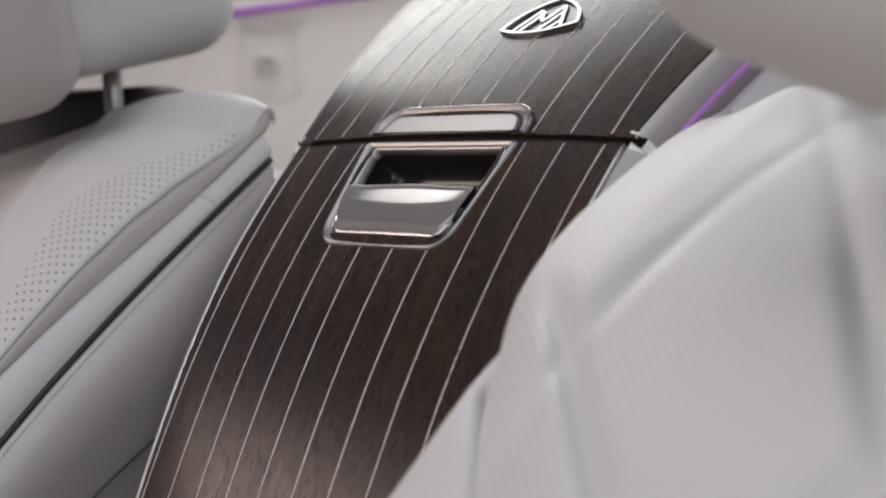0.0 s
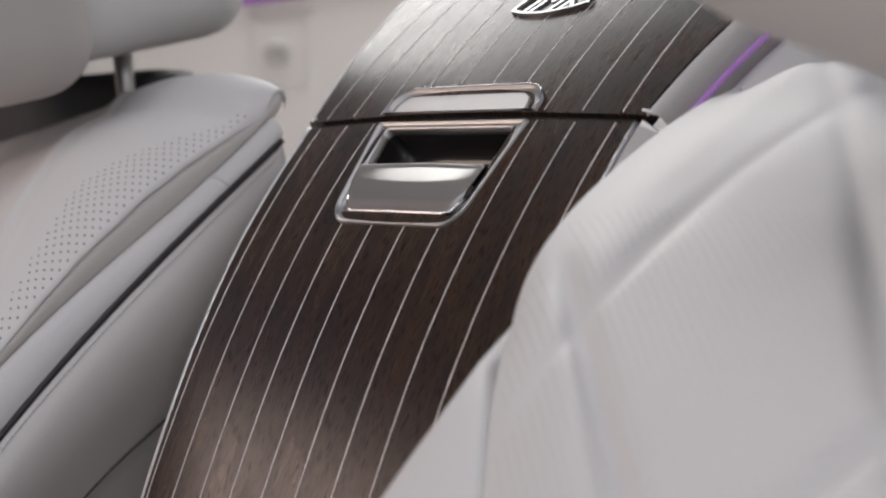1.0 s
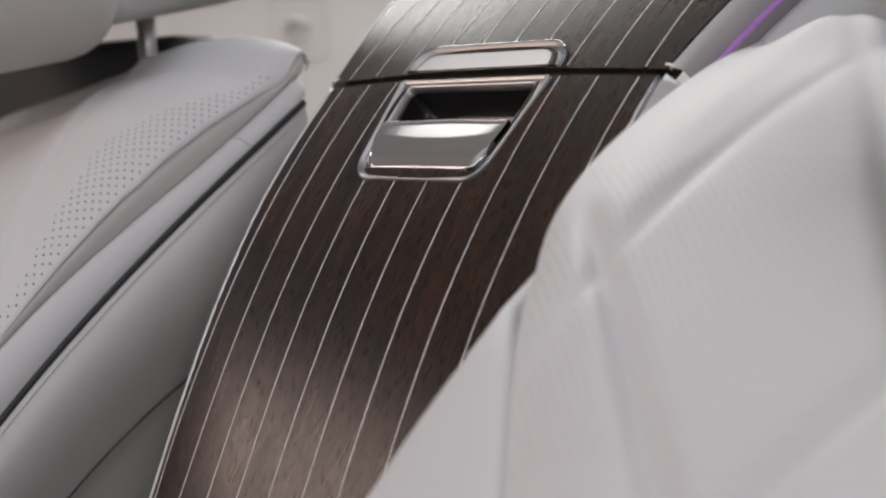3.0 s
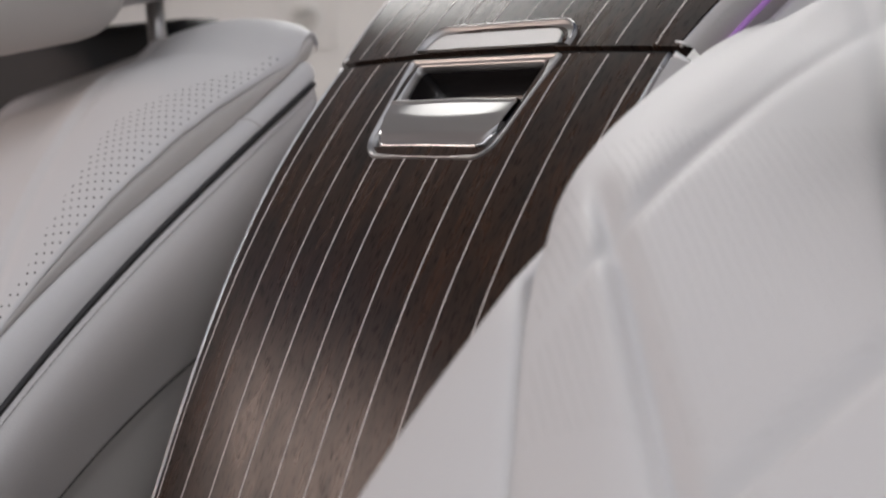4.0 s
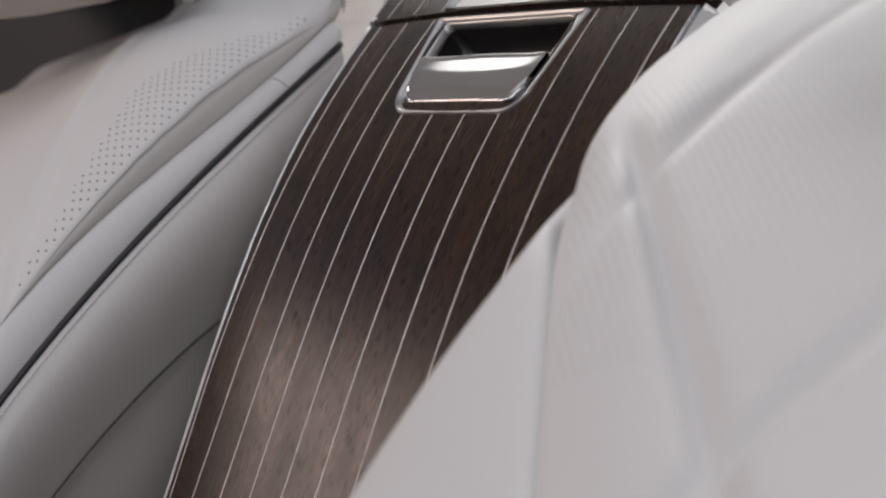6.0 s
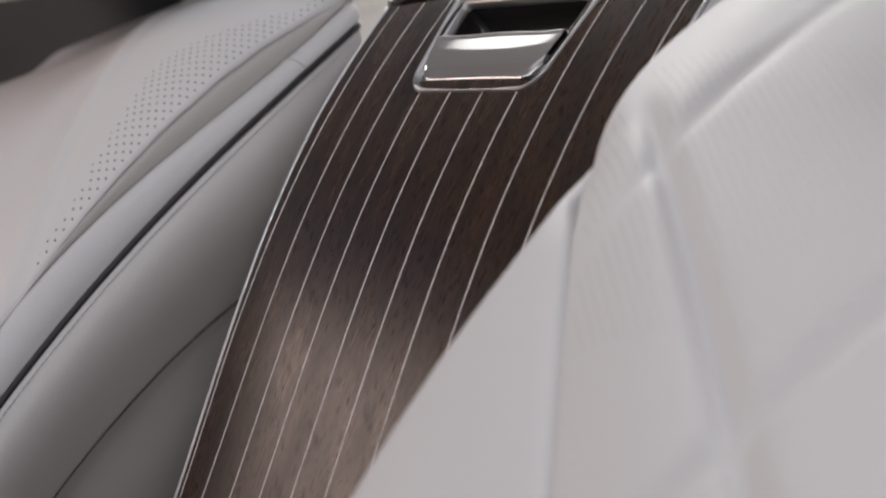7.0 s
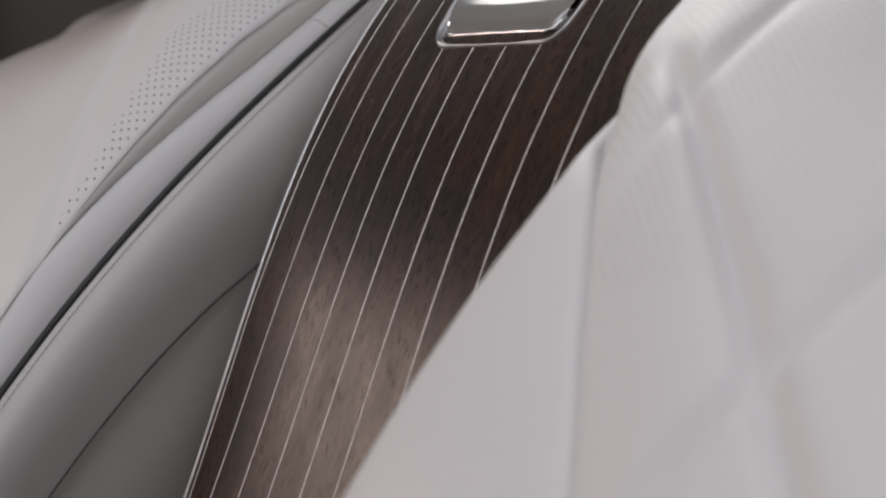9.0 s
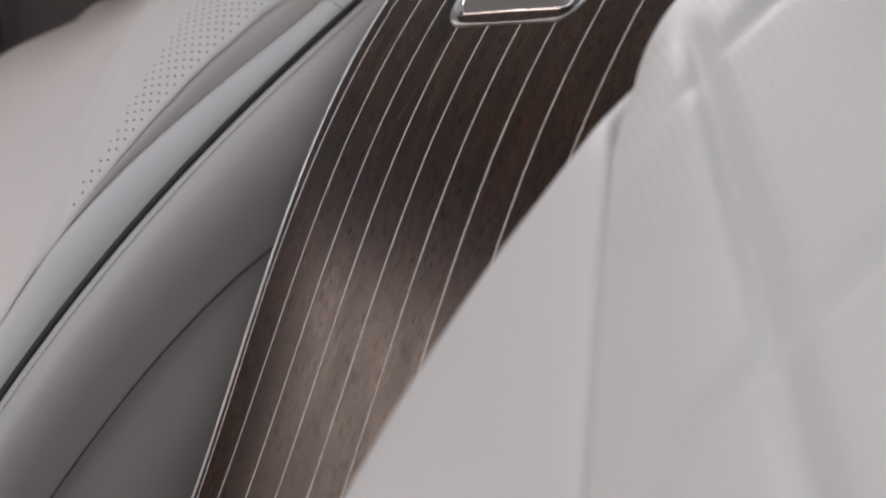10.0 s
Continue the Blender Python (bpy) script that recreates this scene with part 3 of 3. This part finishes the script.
def bolster_section(m, y):
    gx = groove_x(m, y)
    if m < 0:
        g, p = far_groove(y), far_piping(y)
        d = g - p
        return [(gx + 0.008, g - 0.006), (gx + 0.0035, g - 0.0012), (gx - 0.0005, g - 0.0002), (gx - 0.0055, g - 0.26 * d), (gx - 0.0085, g - 0.64 * d), (gx - 0.0092, p)]
    e, b = near_edge(y), near_bolster(y)
    bx = 0.1545 + 0.025 * smoothstep(0.452, 0.50, y)
    e = min(e - near_dip(y) + 0.004, b + 0.024)
    gx = max(gx, bx + 0.012)
    return [(gx + 0.004, e - 0.012), (gx - 0.002, e - 0.0045), (gx - 0.30 * (gx - bx), 0.68 * e + 0.32 * b + 0.0008), (gx - 0.68 * (gx - bx), 0.34 * e + 0.66 * b + 0.0030),
            (bx, b), (bx - 0.004, b - 0.011), (bx - 0.001, b - 0.028), (bx + 0.008, b - 0.040)]


def smooth_section(sec, n=20):
    """Catmull-Rom through a few section points."""
    out = []
    for k in range(len(sec) - 1):
        p0, p1, p2, p3 = sec[max(0, k - 1)], sec[k], sec[k + 1], sec[min(len(sec) - 1, k + 2)]
        for i in range(n // (len(sec) - 1) + 1):
            t = i / (n // (len(sec) - 1) + 1)
            out.append(tuple(0.5 * (2 * b + (c - a) * t + (2 * a - 5 * b + 4 * c - d) * t * t + (3 * b - a - 3 * c + d) * t ** 3) for a, b, c, d in zip(p0, p1, p2, p3)))
    return out + [sec[-1]]


def shell_height(m, y):
    return far_shell(y) if m < 0 else bolster_section(m, y)[-1][1] - 0.075


def flank_section(m, y):
    px, pz = bolster_section(m, y)[-1]
    h = pz - shell_height(m, y)
    back = 0.030 * smoothstep(0.49, 0.585, y)
    return [(px - dx + back * f, pz - f * h) for dx, f in ((-0.003, 0.0), (0.0015, 0.02), (0.0060, 0.08), (0.0098, 0.19), (0.0095, 0.34), (0.0045, 0.52), (-0.0050, 0.72), (-0.0140, 0.90), (-0.019, 1.0), (-0.026, 1.03))]


def shell_section(m, y):
    px, pz = bolster_section(m, y)[-1]
    z = shell_height(m, y)
    back = 0.034 * smoothstep(0.49, 0.585, y)
    return [(px - dx + back, z - dz) for dx, dz in ((-0.027, -0.008), (-0.019, 0.001), (-0.0100, 0.012), (0.0020, 0.05), (0.0100, 0.14))]


def seat(m, label):
    root = tagged(new("rear_seat"), label, "car seat", group="rear seats")
    part("insert", insert_mesh(m), perforated if m < 0 else perforated_fine, root, "diamond-quilted perforated pale leather")
    st = [Y0 + ((0.582 if m < 0 else 0.592) - Y0) * i / 90 for i in range(91)]

    def side(fn, ends=st):
        rows = [[Vector((m * x, y, z)) for x, z in smooth_section(fn(m, y))] for y in ends]
        mid = sum(rows[-1], Vector()) / len(rows[-1])
        for k, d in ((0.92, 0.0016), (0.75, 0.0032), (0.4, 0.0042), (0.05, 0.0045)):
            rows.append([mid + (p - mid) * k + Vector((0, d, 0.4 * d)) for p in rows[90]])
        bm = grid_mesh(rows)
        bmesh.ops.recalc_face_normals(bm, faces=bm.faces)
        return bm

    part("insert_wall", side(wall_section, [Y0 + ((0.588 if m < 0 else 0.592) - Y0) * i / 90 for i in range(91)]), beige_leather, root, "pale beige leather wall of the insert")
    part("bolster", side(bolster_section), leather, root, "smooth pale leather bolster roll")
    part("side_panel", side(flank_section), leather_shell, root, "smooth pale leather side")
    cord = []
    for y in st:
        x, z = bolster_section(m, y)[-1]
        cord.append((m * (x - 0.0012), y, z - 0.0006))
    part("piping", tube(cord, 0.0019, 10), piping_mat, root, "black piping cord")
    if m < 0:
        ys_ = [0.533 + 0.0012 * k for k in range(11)]
        pts = []
        for k, y in enumerate(ys_):
            sec = smooth_section(bolster_section(m, y))
            x, z = sec[min(len(sec) - 1, 4 + round(k * (len(sec) - 5) / 10))]
            pts.append((m * (x - 0.0001), y, z - 0.0001))
        part("cross_seam", tube(pts, 0.0010, 6), leather_shell, root, "raised leather cross seam")
    # a black cord draws the shade under the side panel's lower edge
    joint = [(m * (flank_section(m, y)[-2][0] + 0.0006), y, flank_section(m, y)[-2][1] - 0.0008) for y in st]
    part("shell_shade_line", tube(joint, 0.0008, 6), gap_black, root, "black line standing in for the shade under the side panel")
    part("lower_shell", side(shell_section), taupe, root, "taupe seat shell")
    bm = bmesh.new()
    for k in range(130):
        y = 0.22 + 0.36 * k / 130

        def thread_at(y_):
            sec = smooth_section(flank_section(m, y_))
            x, z = sec[5]
            return Vector((m * (x - 0.0002), y_, z))

        a, b = thread_at(y), thread_at(y + 0.0017)
        t = (b - a).normalized()
        w = Vector((1, 0, 0)).cross(t).normalized() * 0.00032
        o = Vector((m, 0, 0)) * 0.0008
        vs = [bm.verts.new(p) for p in (a - w, a + w, b + w, b - w, a - w - o, a + w - o, b + w - o, b - w - o)]
        for q in ((4, 5, 6, 7), (0, 1, 5, 4), (1, 2, 6, 5), (2, 3, 7, 6), (3, 0, 4, 7)):
            bm.faces.new([vs[i] for i in q])
    bmesh.ops.recalc_face_normals(bm, faces=bm.faces)
    ob = part("stitching", bm, thread, root, "pale thread seam", smooth=False)
    ob["kind"] = "stuff"
    # headrest: a body on two posts and a soft pillow in front
    body = rounded_box(0.32, 0.16, 0.26, 0.035, 6)
    body.transform(Matrix.Translation((m * (0.450 if m > 0 else 0.460), 0.572, 1.165 if m > 0 else 1.156)) @ Euler((radians(9), 0, 0)).to_matrix().to_4x4())
    head = part("headrest", body, leather, root, "plump pale leather headrest")
    pillow = rounded_box(0.325, 0.125, 0.28, 0.05 if m > 0 else 0.038, 7)
    tilt = Euler((radians(9), radians(0 if m < 0 else 20), 0)).to_matrix().to_4x4()
    at = Matrix.Translation((-0.434, 0.452, 1.132) if m < 0 else (0.440, 0.430, 1.101)) @ tilt
    pillow.transform(at)
    part("headrest_pillow", pillow, pillow_leather if m < 0 else suede, head, "soft beige leather neck pillow")
    # the seam shows on the far pillow alone
    ring = [(x, -0.0622, z) for x, z in rounded_outline(-0.1290, 0.1290, -0.1120, 0.1120, (0.05,) * 4)]
    seam = tube(ring + ring[:1], 0.0016, 6)
    seam.transform(at)
    if m < 0:
        part("pillow_seam", seam, leather_shell, head, "raised leather seam")
    for dx in (-0.08, 0.08 if m > 0 else 0.34):
        part("headrest_post", tube([(m * (0.450 + dx), 0.597, 0.93), (m * (0.450 + dx), 0.592, 1.07)], 0.0065, 12), satin, root, "steel headrest post")
    # a black block added to fill the dark region behind and below the headrest
    part("headrest_dark_block", rounded_box(0.50, 0.05, 0.19, 0.012, 3), piping_mat, root, "black block added behind and below the headrest").location = (m * 0.615, 0.632, 0.920)
    return root


seat(-1, "pale grey leather rear seat with quilted perforated insert")
seat(1, "pale grey leather rear seat with a plump quilted insert")


# ---- loudspeaker and light line in the quarter trim ----
def on_quarter(a, z, out):
    """a along the quarter panel from its middle, out towards the cabin."""
    return pose(-0.80, 1.10, 0, 0, 0, 44) @ Vector((a, -0.02 - out, z))


speaker = tagged(new("door_speaker"), "blurred pale metal loudspeaker set in cream quarter trim", "loudspeaker")


def quarter_ring(a, z, half_a, half_z, r, width, out):
    o = rounded_outline(-half_a, half_a, -half_z, half_z, (r,) * 4)
    bm = bmesh.new()
    rows = []
    for k, d in ((1.0, 0.0), (1.0, out), (1 - width / half_a, out), (1 - width / half_a, 0.0)):
        rows.append([on_quarter(a + x * k, z + u * k, d) for x, u in o])
    return grid_mesh(rows, closed_v=True)


part("surround", quarter_ring(-0.041, 1.040, 0.030, 0.036, 0.008, 0.003, 0.002), suede, speaker, "thin pale square surround")
part("cone", quarter_ring(-0.043, 1.038, 0.014, 0.014, 0.0139, 0.006, 0.006), speaker_metal, speaker, "round loudspeaker cone")
part("dome", tube([on_quarter(-0.043, 1.038, 0.0), on_quarter(-0.043, 1.038, 0.005)], 0.007, 16), speaker_metal, speaker, "domed dust cap")
slot = tagged(shell(quarter_ring(-0.036, 1.083, 0.032, 0.004, 0.003, 0.002, 0.004), "air_slot", speaker_metal), "slim pale air slot in cream trim", "vent")
line = tagged(shell(tube([on_quarter(-0.5 + 1.0 * k / 20, 1.101 + 0.09 * (-0.48 + 1.0 * k / 20), 0.004) for k in range(21)], 0.0045, 8), "light_strip", violet_dim), "violet ambient light strip along cream trim", "light")
